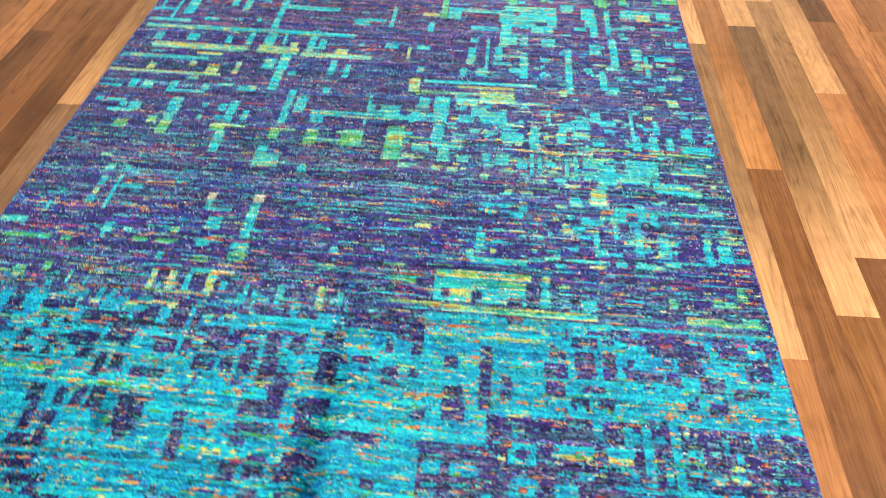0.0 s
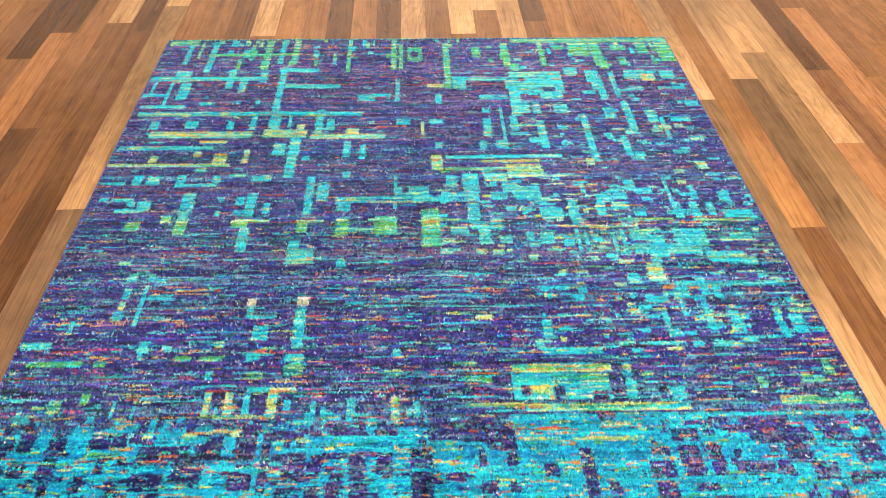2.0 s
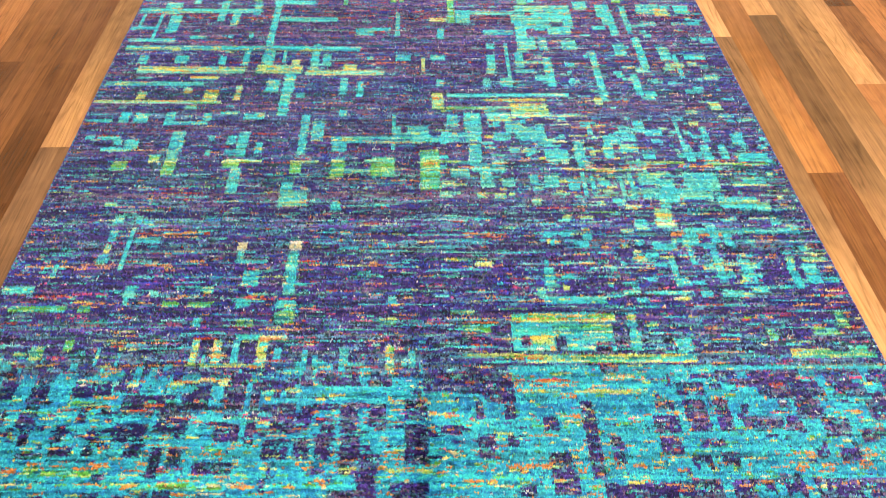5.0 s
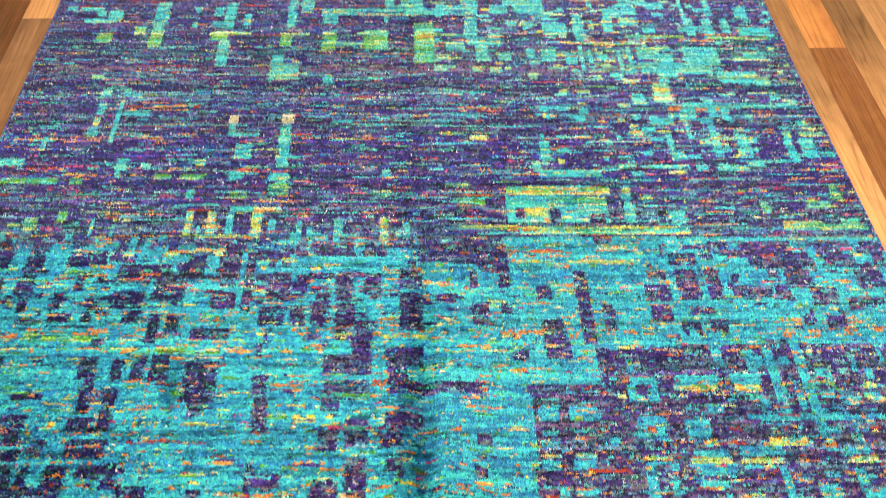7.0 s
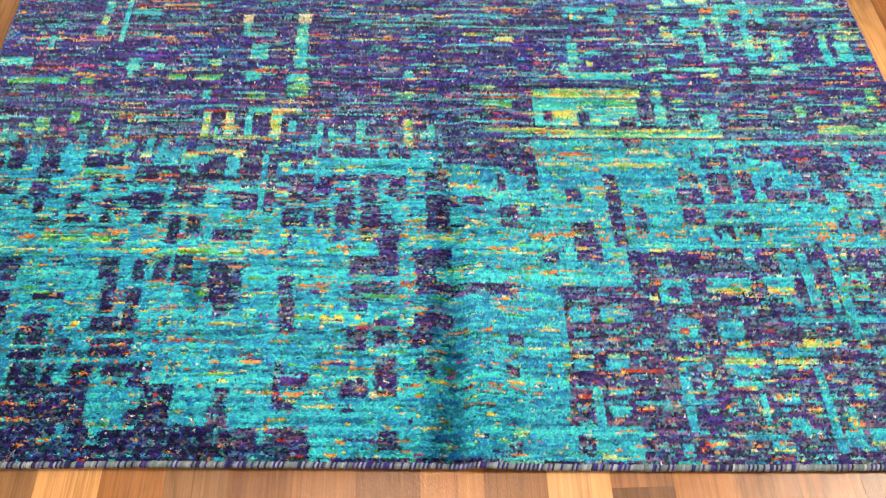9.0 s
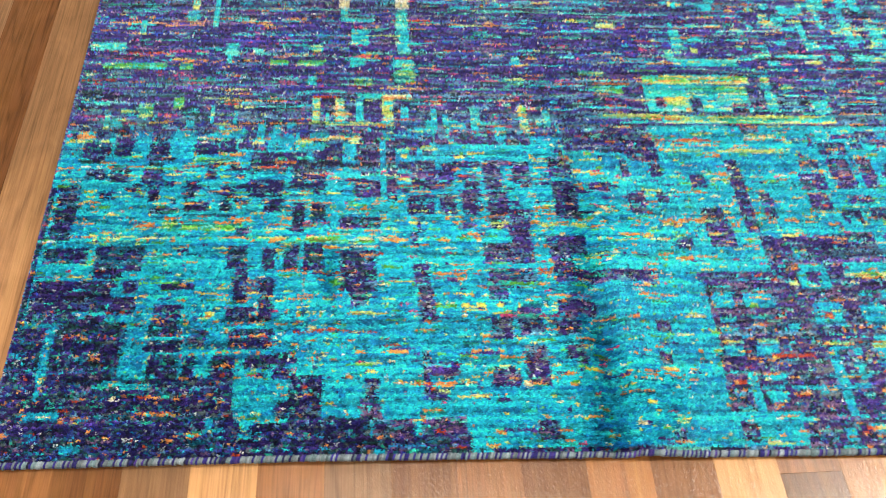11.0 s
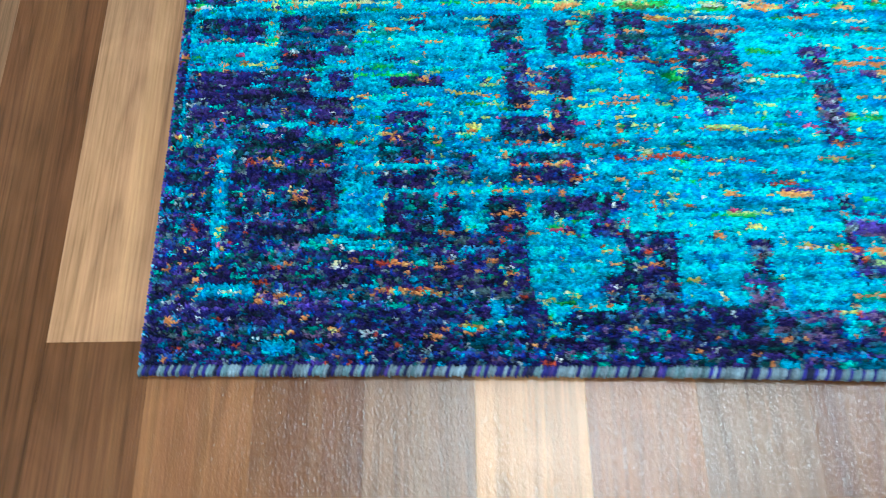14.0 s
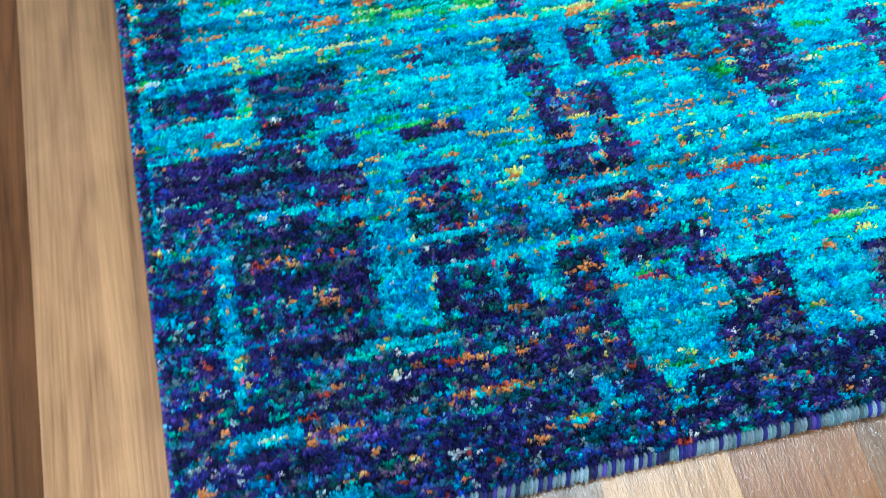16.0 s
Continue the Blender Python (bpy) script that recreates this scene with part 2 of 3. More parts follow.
# thin lines of a single row
scatter(160, ["turquoise"], (-5, 1800), (660, 1300), (30, 160), (2, 3))
scatter(60, ["orange", "lime", "green"], (-5, 1800), (660, 1300), (20, 110), (2, 3))

# the motifs, by colour
weave("purple", (-12, 0, 190, 120), (-12, 0, 345, 60), (345, 0, 690, 26))
weave("turquoise", (78, 2247, 94, 2401), (162, 2185, 186, 2423), (227, 2390, 252, 2446), (413, 2245, 433, 2444), (536, 2287, 556, 2352), (-7, 2122, 391, 2153), (74, 2114, 127, 2194), (255, 2067, 280, 2205), (368, 2112, 393, 2184), (302, 2036, 330, 2124), (429, 2183, 566, 2211), (437, 1810, 459, 2224), (462, 2068, 650, 2095), (107, 1993, 141, 2107), (11, 2012, 22, 2115), (68, 1957, 81, 2114), (-9, 2012, 70, 2031), (192, 1956, 247, 1974), (309, 1963, 324, 1985), (376, 1962, 391, 1991))
weave("turquoise", (5, 1936, 150, 1957), (8, 1885, 733, 1913), (710, 1981, 766, 2025), (756, 2010, 821, 2032), (836, 1980, 851, 2132), (969, 1957, 991, 2024))
weave("turquoise", (584, 1776, 611, 1924), (621, 1798, 644, 1865), (496, 1816, 510, 1891), (377, 1800, 395, 1885), (306, 1805, 328, 1852), (174, 1809, 212, 1853), (61, 1803, 90, 1853), (444, 1800, 471, 1884), (841, 1830, 885, 1864), (752, 1834, 770, 1854), (947, 1829, 991, 1862), (516, 1652, 547, 1767), (515, 1537, 545, 1659), (468, 1653, 505, 1720), (682, 1642, 704, 1734), (733, 1633, 750, 1712), (961, 1685, 984, 1722), (-1, 1685, 285, 1707), (560, 1628, 585, 1652), (84, 1502, 111, 1552))
weave("turquoise", (124, 1502, 164, 1551), (-7, 1503, 65, 1520), (210, 1490, 234, 1553), (209, 1495, 328, 1511), (315, 1511, 334, 1550), (426, 1515, 482, 1549), (359, 1543, 408, 1558), (246, 1371, 280, 1463), (251, 1270, 278, 1373))
weave("turquoise", (15, 1426, 39, 1440), (47, 1423, 109, 1439), (98, 1400, 118, 1423), (68, 1373, 152, 1388), (126, 1382, 161, 1425), (345, 1421, 363, 1444), (347, 1356, 362, 1380), (396, 1405, 423, 1441), (426, 1385, 453, 1461), (397, 1355, 427, 1380), (477, 1364, 493, 1410), (427, 1347, 453, 1384), (586, 1358, 610, 1542), (619, 1420, 652, 1514), (690, 1533, 711, 1564), (673, 1411, 1077, 1439), (844, 1439, 938, 1489), (678, 1370, 718, 1433), (836, 1380, 845, 1540), (697, 1280, 786, 1294))
weave("turquoise", (426, 1196, 455, 1298), (564, 1206, 592, 1244), (561, 1151, 632, 1205), (691, 1135, 719, 1165))
weave("purple", (899, 1506, 939, 1531), (862, 1453, 878, 1485))
weave("turquoise", (178, 1087, 201, 1117), (231, 1088, 246, 1117), (249, 1081, 273, 1098), (241, 1019, 304, 1037), (229, 929, 237, 1072), (180, 1023, 200, 1062), (174, 954, 197, 979), (82, 904, 95, 949), (261, 843, 284, 880), (263, 822, 275, 847), (315, 854, 334, 864), (433, 856, 455, 875), (-6, 857, 63, 879), (490, 954, 506, 992), (513, 879, 547, 927), (492, 951, 560, 964), (605, 856, 631, 991), (594, 814, 638, 836), (507, 816, 538, 841), (425, 760, 443, 783))
weave("turquoise", (521, 726, 573, 742), (520, 655, 534, 726), (664, 646, 675, 701), (604, 676, 621, 705), (739, 645, 750, 704), (836, 828, 854, 850))
weave("cream", (488, 991, 507, 1020), (604, 994, 633, 1025))
weave("lime", (74, 1754, 392, 1792), (426, 1755, 564, 1800), (526, 1799, 552, 1833), (574, 1747, 807, 1776), (685, 1766, 723, 1808), (237, 1722, 322, 1738), (920, 1764, 928, 1846), (949, 1567, 981, 1648), (-9, 1597, 351, 1611), (296, 1607, 337, 1666), (106, 1617, 131, 1656), (233, 1646, 258, 1676), (384, 1615, 401, 1690), (258, 1568, 287, 1587), (943, 2068, 1000, 2091), (180, 985, 195, 1013), (569, 730, 628, 738), (435, 656, 450, 726), (481, 655, 497, 726), (571, 654, 590, 725))
weave("lime", (458, 654, 579, 662), (751, 656, 786, 666), (831, 644, 851, 710), (270, 609, 309, 618), (410, 609, 545, 620), (142, 1151, 170, 1166))
weave("green", (2, 2400, 105, 2442), (118, 2290, 132, 2423), (270, 2205, 286, 2289), (306, 2289, 322, 2399), (357, 2204, 385, 2445), (460, 2237, 484, 2444), (661, 2181, 675, 2442), (817, 2201, 837, 2441), (848, 2201, 862, 2394), (874, 2263, 928, 2372), (1005, 2060, 1027, 2403), (158, 2310, 476, 2328), (206, 1324, 236, 1361), (250, 1277, 280, 1341), (117, 1289, 154, 1330), (404, 1299, 442, 1340), (395, 1325, 500, 1335), (577, 1274, 607, 1333), (681, 1261, 719, 1338), (605, 1321, 650, 1333))
weave("green", (785, 1261, 845, 1344), (911, 1213, 963, 1375), (754, 1327, 829, 1336), (26, 803, 149, 820), (173, 803, 197, 823), (595, 771, 639, 806), (516, 764, 552, 783), (350, 817, 385, 834), (403, 816, 459, 832), (818, 769, 854, 788))
weave("purple", (886, 2297, 914, 2341), (754, 1322, 769, 1336))
weave("green", (110, 673, 139, 707), (173, 695, 193, 724), (81, 681, 105, 695), (1262, 2404, 1832, 2445), (1467, 2293, 1538, 2399), (1547, 2216, 1583, 2413), (1557, 2195, 1587, 2258), (1713, 2308, 1754, 2398), (1788, 2247, 1853, 2434), (1216, 2218, 1244, 2402), (1353, 2217, 1373, 2414), (1631, 2215, 1661, 2279), (1110, 2291, 1141, 2370), (1166, 2252, 1186, 2282), (1240, 2185, 1270, 2239), (1409, 2346, 1449, 2381), (1622, 2335, 1673, 2380))
weave("turquoise", (1229, 2020, 1410, 2176), (1422, 2148, 1470, 2204), (1209, 2059, 1294, 2117), (1217, 1895, 1254, 2059), (1302, 2021, 1358, 2116), (1321, 1984, 1396, 2020), (1117, 1985, 1210, 2014), (1356, 1887, 1401, 1947), (1285, 1887, 1312, 1965), (1249, 1895, 1276, 1965), (1030, 2114, 1222, 2138), (1029, 2060, 1077, 2146), (1506, 2056, 1544, 2143), (1465, 2012, 1511, 2038), (1519, 1975, 1547, 2057), (1493, 2095, 1541, 2183), (1574, 1982, 1593, 2174), (1578, 1759, 1601, 1963), (1630, 2114, 1708, 2182), (1755, 2113, 1803, 2173))
weave("turquoise", (1629, 2037, 1676, 2064), (1724, 2039, 1818, 2063), (1765, 1944, 1783, 1962), (1790, 1925, 1835, 1962), (1719, 1829, 1781, 1856))
weave("turquoise", (1514, 1852, 1550, 1928), (1647, 1824, 1679, 1902), (1681, 1725, 1697, 1857), (1120, 1896, 1147, 1931), (1117, 1772, 1143, 1861), (1175, 1683, 1186, 1931), (1202, 1784, 1229, 1877), (1201, 1810, 1298, 1827), (1196, 1758, 1257, 1777), (1285, 1682, 1311, 1843), (1252, 1713, 1312, 1745), (1431, 1606, 1451, 1882), (1353, 1697, 1370, 1728), (1533, 1635, 1557, 1748), (1560, 1629, 1593, 1655), (1097, 1684, 1122, 1731), (1148, 1683, 1182, 1730), (992, 1629, 1341, 1647), (1680, 1642, 1730, 1663), (1750, 1715, 1793, 1741))
weave("turquoise", (987, 1483, 1019, 1538), (1034, 1456, 1082, 1551), (1099, 1483, 1131, 1537), (1144, 1455, 1192, 1509), (968, 1410, 1077, 1457), (1172, 1416, 1251, 1481), (1109, 1416, 1155, 1455))
weave("purple", (1256, 2105, 1279, 2136), (1274, 1966, 1292, 2013), (1337, 2035, 1375, 2066), (1101, 1494, 1114, 1516))
weave("lime", (1684, 2102, 1732, 2153), (1113, 1752, 1139, 1785), (1654, 1783, 1707, 1806), (1559, 1756, 1582, 1781), (1727, 1560, 1760, 1603), (1654, 1541, 1686, 1560), (989, 1565, 1266, 1580), (1167, 1528, 1273, 1593), (1310, 1527, 1359, 1544), (1100, 1509, 1165, 1551), (1407, 1586, 1429, 1621), (960, 1180, 989, 1202), (1053, 1180, 1074, 1202), (1096, 1179, 1124, 1201), (1186, 1156, 1208, 1178), (1249, 1102, 1270, 1117), (1291, 1102, 1325, 1112), (1090, 1605, 1271, 1617), (1521, 1778, 1555, 1791))
weave("turquoise", (1493, 1452, 1524, 1506), (1403, 1401, 1449, 1439), (1453, 1413, 1492, 1465), (1365, 1440, 1381, 1507), (1519, 1439, 1566, 1465), (1606, 1349, 1617, 1505), (1672, 1411, 1690, 1478), (1747, 1398, 1778, 1449), (1042, 1329, 1072, 1404), (1150, 1365, 1173, 1390), (1238, 1327, 1299, 1377), (1319, 1315, 1344, 1414), (1393, 1338, 1424, 1401), (1442, 1362, 1488, 1400), (1496, 1337, 1527, 1362), (1606, 1324, 1629, 1399), (1655, 1329, 1680, 1398), (1699, 1336, 1722, 1398), (1738, 1323, 1821, 1360), (992, 1258, 1037, 1293))
weave("turquoise", (1045, 1281, 1126, 1300), (1064, 1224, 1094, 1281), (1122, 1223, 1151, 1257), (1189, 1234, 1211, 1268), (1225, 1222, 1261, 1268), (1281, 1210, 1311, 1255))
weave("orange", (1009, 1300, 1068, 1317), (1098, 1293, 1128, 1317), (1336, 1291, 1381, 1307), (1427, 1297, 1546, 1313), (1576, 1295, 1666, 1312), (1744, 1304, 1804, 1323), (919, 1307, 957, 1331), (657, 1045, 792, 1057), (1009, 1040, 1118, 1054), (1500, 1043, 1623, 1059), (305, 1049, 413, 1061), (237, 1049, 291, 1061))
weave("green", (905, 1320, 1070, 1330), (1334, 1282, 1453, 1290), (1445, 1315, 1595, 1325), (1654, 1309, 1812, 1318))
weave("turquoise", (1318, 1188, 1329, 1279), (1340, 1187, 1352, 1266), (1411, 1187, 1423, 1266), (1436, 1186, 1447, 1278), (1461, 1231, 1520, 1277), (1514, 1164, 1550, 1253), (1463, 1174, 1636, 1219), (1577, 1219, 1665, 1276), (1641, 1140, 1741, 1184), (1724, 1229, 1782, 1263), (1424, 1060, 1452, 1101), (1498, 1138, 1524, 1185), (1530, 1052, 1804, 1068), (1542, 981, 1560, 1058), (1588, 1019, 1609, 1079), (1617, 1000, 1638, 1058), (1474, 873, 1489, 972), (1523, 944, 1543, 1049), (1575, 890, 1592, 1018), (1630, 889, 1658, 961))
weave("turquoise", (1449, 991, 1502, 1020), (1735, 871, 1755, 951), (1770, 888, 1801, 950), (1185, 885, 1208, 938), (1173, 828, 1310, 850), (1163, 842, 1182, 876), (1416, 853, 1504, 864), (1579, 846, 1630, 863))
weave("lime", (1474, 1070, 1517, 1142), (1573, 941, 1665, 952), (1740, 951, 1756, 970), (1776, 956, 1836, 969), (1030, 943, 1069, 958), (965, 957, 998, 968), (1517, 1001, 1533, 1020), (1410, 1139, 1452, 1153), (1737, 1136, 1765, 1161))
weave("purple", (1524, 1070, 1560, 1146), (1618, 1099, 1651, 1145), (1440, 1101, 1475, 1143), (1597, 962, 1631, 1009), (1533, 948, 1562, 1009), (1685, 943, 1736, 1017), (1610, 898, 1626, 934), (1672, 889, 1723, 924))
weave("turquoise", (1094, 696, 1309, 773))
weave("lime", (1099, 776, 1319, 800), (1099, 774, 1141, 796), (1215, 775, 1313, 794), (1133, 697, 1180, 730), (1344, 774, 1362, 799), (989, 679, 1118, 691), (1117, 667, 1465, 687), (1660, 676, 1742, 701), (1431, 703, 1448, 727))
weave("green", (1181, 744, 1307, 769), (1382, 755, 1406, 774), (1211, 674, 1398, 681), (1705, 675, 1834, 690), (1781, 685, 1817, 707), (1788, 757, 1807, 802), (1730, 739, 1778, 757), (1629, 721, 1646, 755), (993, 747, 1053, 766), (971, 797, 1020, 810))
weave("turquoise", (1108, 737, 1174, 770), (1203, 696, 1262, 717), (1339, 697, 1363, 775), (1435, 694, 1465, 727), (1136, 729, 1207, 742), (1080, 640, 1483, 661), (1485, 649, 1844, 657))
weave("purple", (1115, 706, 1132, 738), (1187, 699, 1205, 739), (1263, 695, 1298, 721), (1310, 706, 1328, 775), (1364, 712, 1386, 743), (1264, 643, 1299, 661))
weave("turquoise", (1081, 396, 1382, 638), (1487, 411, 1636, 502), (1376, 460, 1504, 501), (1065, 160, 1103, 300))
weave("purple", (1026, 571, 1087, 621), (1008, 529, 1024, 571), (1062, 530, 1084, 565), (1135, 504, 1165, 535), (1210, 545, 1237, 573), (1209, 402, 1234, 546), (1353, 551, 1391, 575), (1345, 500, 1394, 540), (1404, 585, 1459, 618), (1410, 503, 1452, 576), (1469, 597, 1493, 641), (1465, 503, 1496, 576), (1513, 508, 1589, 535), (1524, 605, 1580, 627), (1348, 454, 1385, 493), (1423, 468, 1471, 487), (1453, 429, 1485, 458), (1137, 396, 1178, 458), (1009, 445, 1036, 497), (1063, 471, 1084, 497))
weave("purple", (1253, 465, 1280, 492), (1253, 427, 1274, 459), (1076, 370, 1107, 392), (1139, 371, 1185, 414))
weave("purple", (1560, 613, 1651, 643), (1620, 529, 1676, 585), (1662, 489, 1716, 530), (1710, 476, 1753, 504), (1755, 491, 1796, 504), (1614, 443, 1646, 462), (1666, 437, 1708, 464), (1579, 577, 1623, 598), (1732, 579, 1777, 615), (1762, 531, 1815, 572), (1564, 374, 1595, 399))
weave("orange", (1089, 607, 1200, 625), (1267, 614, 1402, 625), (1188, 603, 1266, 611), (1067, 629, 1112, 636), (1174, 580, 1207, 592))
weave("lime", (1198, 590, 1342, 602), (1093, 592, 1181, 600), (1268, 624, 1324, 631), (1139, 396, 1165, 402), (1268, 395, 1299, 401))
weave("turquoise", (1068, 322, 1218, 341), (952, 320, 1067, 337), (1277, 319, 1327, 336), (1273, 285, 1285, 319), (1313, 285, 1325, 319), (1280, 284, 1321, 299), (1357, 315, 1438, 337), (1459, 320, 1514, 340), (1494, 340, 1513, 392), (1536, 258, 1548, 392), (1593, 204, 1602, 399), (1613, 333, 1644, 350), (1704, 328, 1719, 351), (1111, 249, 1145, 275), (1165, 248, 1213, 276), (1112, 221, 1141, 228), (1111, 202, 1139, 212), (1166, 225, 1204, 233), (1107, 158, 1140, 177), (1161, 158, 1196, 177))
weave("turquoise", (1280, 243, 1328, 256), (1276, 216, 1291, 243), (1308, 217, 1324, 244), (1280, 215, 1323, 226), (1357, 214, 1403, 251))
weave("turquoise", (1277, 166, 1323, 173), (1280, 106, 1294, 166), (1360, 183, 1422, 194), (1359, 151, 1420, 170), (1446, 184, 1513, 199), (1440, 161, 1487, 168), (1471, 251, 1648, 260), (1618, 186, 1662, 199), (1622, 122, 1636, 162), (1358, 126, 1409, 141), (1315, 116, 1325, 141), (1158, 115, 1194, 128), (1132, 62, 1144, 130), (1151, 98, 1324, 106), (1158, 77, 1185, 96), (1280, 54, 1291, 111), (1396, 55, 1409, 117), (1497, 18, 1511, 163), (1554, 108, 1587, 132), (1636, 103, 1667, 128))
weave("turquoise", (1556, 37, 1587, 60), (1134, 17, 1178, 44), (1256, 15, 1274, 35), (1064, 26, 1099, 53), (1358, 40, 1429, 49), (1554, 359, 1575, 375))
weave("turquoise", (1263, 117, 1328, 123), (1189, 43, 1216, 54), (1302, 29, 1329, 40), (1435, 100, 1463, 112), (1434, 55, 1466, 73), (1526, 55, 1544, 83), (1398, 19, 1434, 36), (1646, 276, 1676, 293), (1568, 270, 1583, 303), (1497, 274, 1517, 291), (1677, 251, 1706, 259), (1591, 223, 1620, 237), (1406, 262, 1430, 279), (1225, 203, 1244, 213), (1518, 27, 1545, 55))
weave("lime", (1464, 304, 1509, 318), (1534, 303, 1554, 318), (1108, 179, 1141, 187), (1163, 179, 1198, 188), (1273, 176, 1325, 184), (1353, 172, 1424, 182), (1442, 170, 1508, 178), (1498, 202, 1555, 213), (1618, 171, 1661, 181), (1623, 315, 1643, 327), (1691, 309, 1712, 322), (1385, 312, 1430, 320), (1252, 290, 1267, 301), (1394, 83, 1412, 92), (1551, 31, 1583, 37))
weave("orange", (1165, 301, 1215, 317), (1294, 301, 1312, 315), (1287, 226, 1306, 241), (1112, 212, 1140, 221), (1164, 214, 1203, 223), (1369, 205, 1450, 214), (1473, 262, 1532, 269), (1514, 137, 1547, 152), (1185, 153, 1251, 160), (1352, 123, 1403, 129), (1650, 226, 1689, 237), (1106, 109, 1134, 115), (1007, 293, 1025, 328), (1286, 378, 1327, 390))
weave("turquoise", (1501, 436, 1629, 502), (1529, 536, 1606, 551), (1530, 258, 1546, 398), (1586, 215, 1596, 412), (1710, 450, 1725, 509), (1652, 437, 1670, 476), (1490, 248, 1667, 258), (1646, 204, 1655, 248), (1625, 112, 1637, 162), (1627, 104, 1667, 125), (1498, 18, 1514, 157), (1275, 54, 1291, 166), (1318, 159, 1332, 172), (1442, 184, 1513, 202), (1359, 151, 1425, 169), (1611, 292, 1636, 304))
weave("lime", (1354, 306, 1429, 315), (1390, 201, 1407, 214), (1437, 170, 1509, 180), (1493, 202, 1561, 217), (1657, 280, 1677, 293), (1697, 283, 1717, 293), (1623, 170, 1666, 184))
weave("purple", (1002, 201, 1026, 222), (995, 144, 1017, 164), (989, 15, 1010, 35), (1098, 15, 1125, 44))
weave("purple", (580, 466, 591, 616), (525, 478, 567, 518), (632, 499, 664, 566), (674, 512, 696, 560), (749, 500, 776, 568), (670, 441, 696, 479), (706, 441, 732, 493), (753, 436, 789, 493), (785, 429, 826, 452), (812, 590, 834, 619), (767, 604, 778, 633), (814, 501, 835, 562), (873, 528, 916, 576), (873, 430, 915, 518), (848, 354, 914, 393), (797, 368, 817, 404), (738, 338, 818, 372), (740, 298, 819, 327), (737, 264, 764, 298), (849, 299, 888, 357))
weave("purple", (888, 297, 1017, 321), (779, 200, 817, 248), (736, 199, 765, 229), (845, 237, 912, 265), (845, 206, 874, 232), (782, 109, 819, 177), (733, 109, 765, 138), (860, 144, 878, 177), (786, 23, 817, 50))
weave("orange", (824, 303, 849, 330), (647, 297, 701, 322), (770, 312, 809, 321), (869, 269, 908, 276), (847, 428, 889, 437), (644, 104, 666, 114), (737, 202, 761, 210))
weave("turquoise", (759, 325, 791, 339), (828, 333, 846, 368), (725, 392, 792, 404))
weave("purple", (25, 554, 61, 617), (64, 575, 77, 607), (6, 383, 39, 499), (6, 337, 75, 369), (87, 321, 168, 373), (91, 307, 136, 321), (141, 508, 178, 543), (156, 468, 173, 508), (219, 445, 263, 470), (221, 475, 237, 515), (282, 481, 302, 506), (327, 478, 388, 519), (293, 543, 305, 559), (334, 545, 393, 583), (252, 526, 268, 558), (224, 579, 258, 618), (270, 581, 300, 619), (440, 548, 495, 613), (405, 510, 434, 562), (442, 485, 467, 548))
weave("purple", (408, 401, 428, 464), (440, 416, 464, 465), (515, 477, 565, 513), (491, 409, 559, 433), (572, 468, 585, 616), (590, 595, 655, 623), (616, 495, 658, 547), (611, 440, 656, 485))
weave("purple", (662, 496, 687, 543), (668, 441, 693, 486), (712, 447, 737, 529), (752, 503, 781, 567), (749, 410, 826, 454), (755, 453, 784, 494), (804, 510, 836, 563), (800, 585, 835, 624), (703, 603, 742, 631), (623, 401, 631, 430), (612, 373, 624, 401), (734, 335, 821, 377), (783, 372, 819, 410), (736, 264, 766, 307), (782, 194, 815, 248), (735, 189, 769, 230), (862, 233, 907, 262), (839, 196, 876, 224), (939, 493, 981, 519), (1012, 460, 1042, 500))
weave("purple", (302, 325, 337, 371), (319, 256, 338, 325), (312, 222, 357, 251), (360, 322, 383, 367), (360, 223, 383, 308), (395, 323, 422, 373), (430, 319, 461, 374), (490, 280, 552, 362), (507, 250, 533, 286), (614, 287, 643, 336), (620, 224, 645, 287), (202, 285, 255, 299), (142, 278, 168, 304), (0, 226, 122, 305), (123, 240, 167, 273), (50, 124, 160, 226), (195, 212, 239, 257), (191, 172, 245, 212), (255, 180, 281, 212), (198, 125, 247, 168))
weave("purple", (254, 126, 275, 164), (313, 174, 386, 210), (297, 120, 332, 166), (305, 54, 333, 128), (389, 121, 418, 168), (416, 56, 465, 126), (395, 55, 416, 84), (529, 86, 553, 120), (523, 50, 554, 86))
weave("purple", (541, 23, 603, 54), (613, 23, 682, 56), (361, 26, 415, 51), (415, 21, 538, 56), (620, 102, 631, 167), (631, 124, 677, 149), (619, 84, 661, 102), (728, 104, 771, 134), (781, 135, 810, 174), (784, 105, 818, 135), (852, 152, 874, 176), (790, 18, 821, 46), (0, 9, 306, 125), (-21, 122, 36, 216), (307, 11, 334, 68))
weave("turquoise", (628, 377, 787, 400), (750, 325, 785, 338), (-11, 216, 39, 224), (39, 93, 49, 217), (154, 125, 179, 195), (33, 62, 87, 74), (296, 36, 307, 57), (340, 53, 388, 98), (-7, 3, 334, 10), (137, 116, 165, 125), (165, 109, 207, 117), (-20, 317, 78, 337), (78, 311, 87, 372), (243, 212, 280, 221), (200, 212, 214, 216))
weave("orange", (554, 293, 612, 308), (317, 191, 382, 198), (-3, 310, 79, 316), (725, 286, 736, 294), (633, 123, 672, 127), (85, 55, 129, 65), (190, 65, 251, 70), (253, 31, 293, 36), (146, 410, 178, 422), (419, 203, 492, 207), (713, 311, 729, 324), (244, 206, 280, 214), (338, 279, 360, 307), (475, 302, 498, 320), (326, 544, 393, 551), (527, 555, 570, 566), (695, 408, 727, 422))
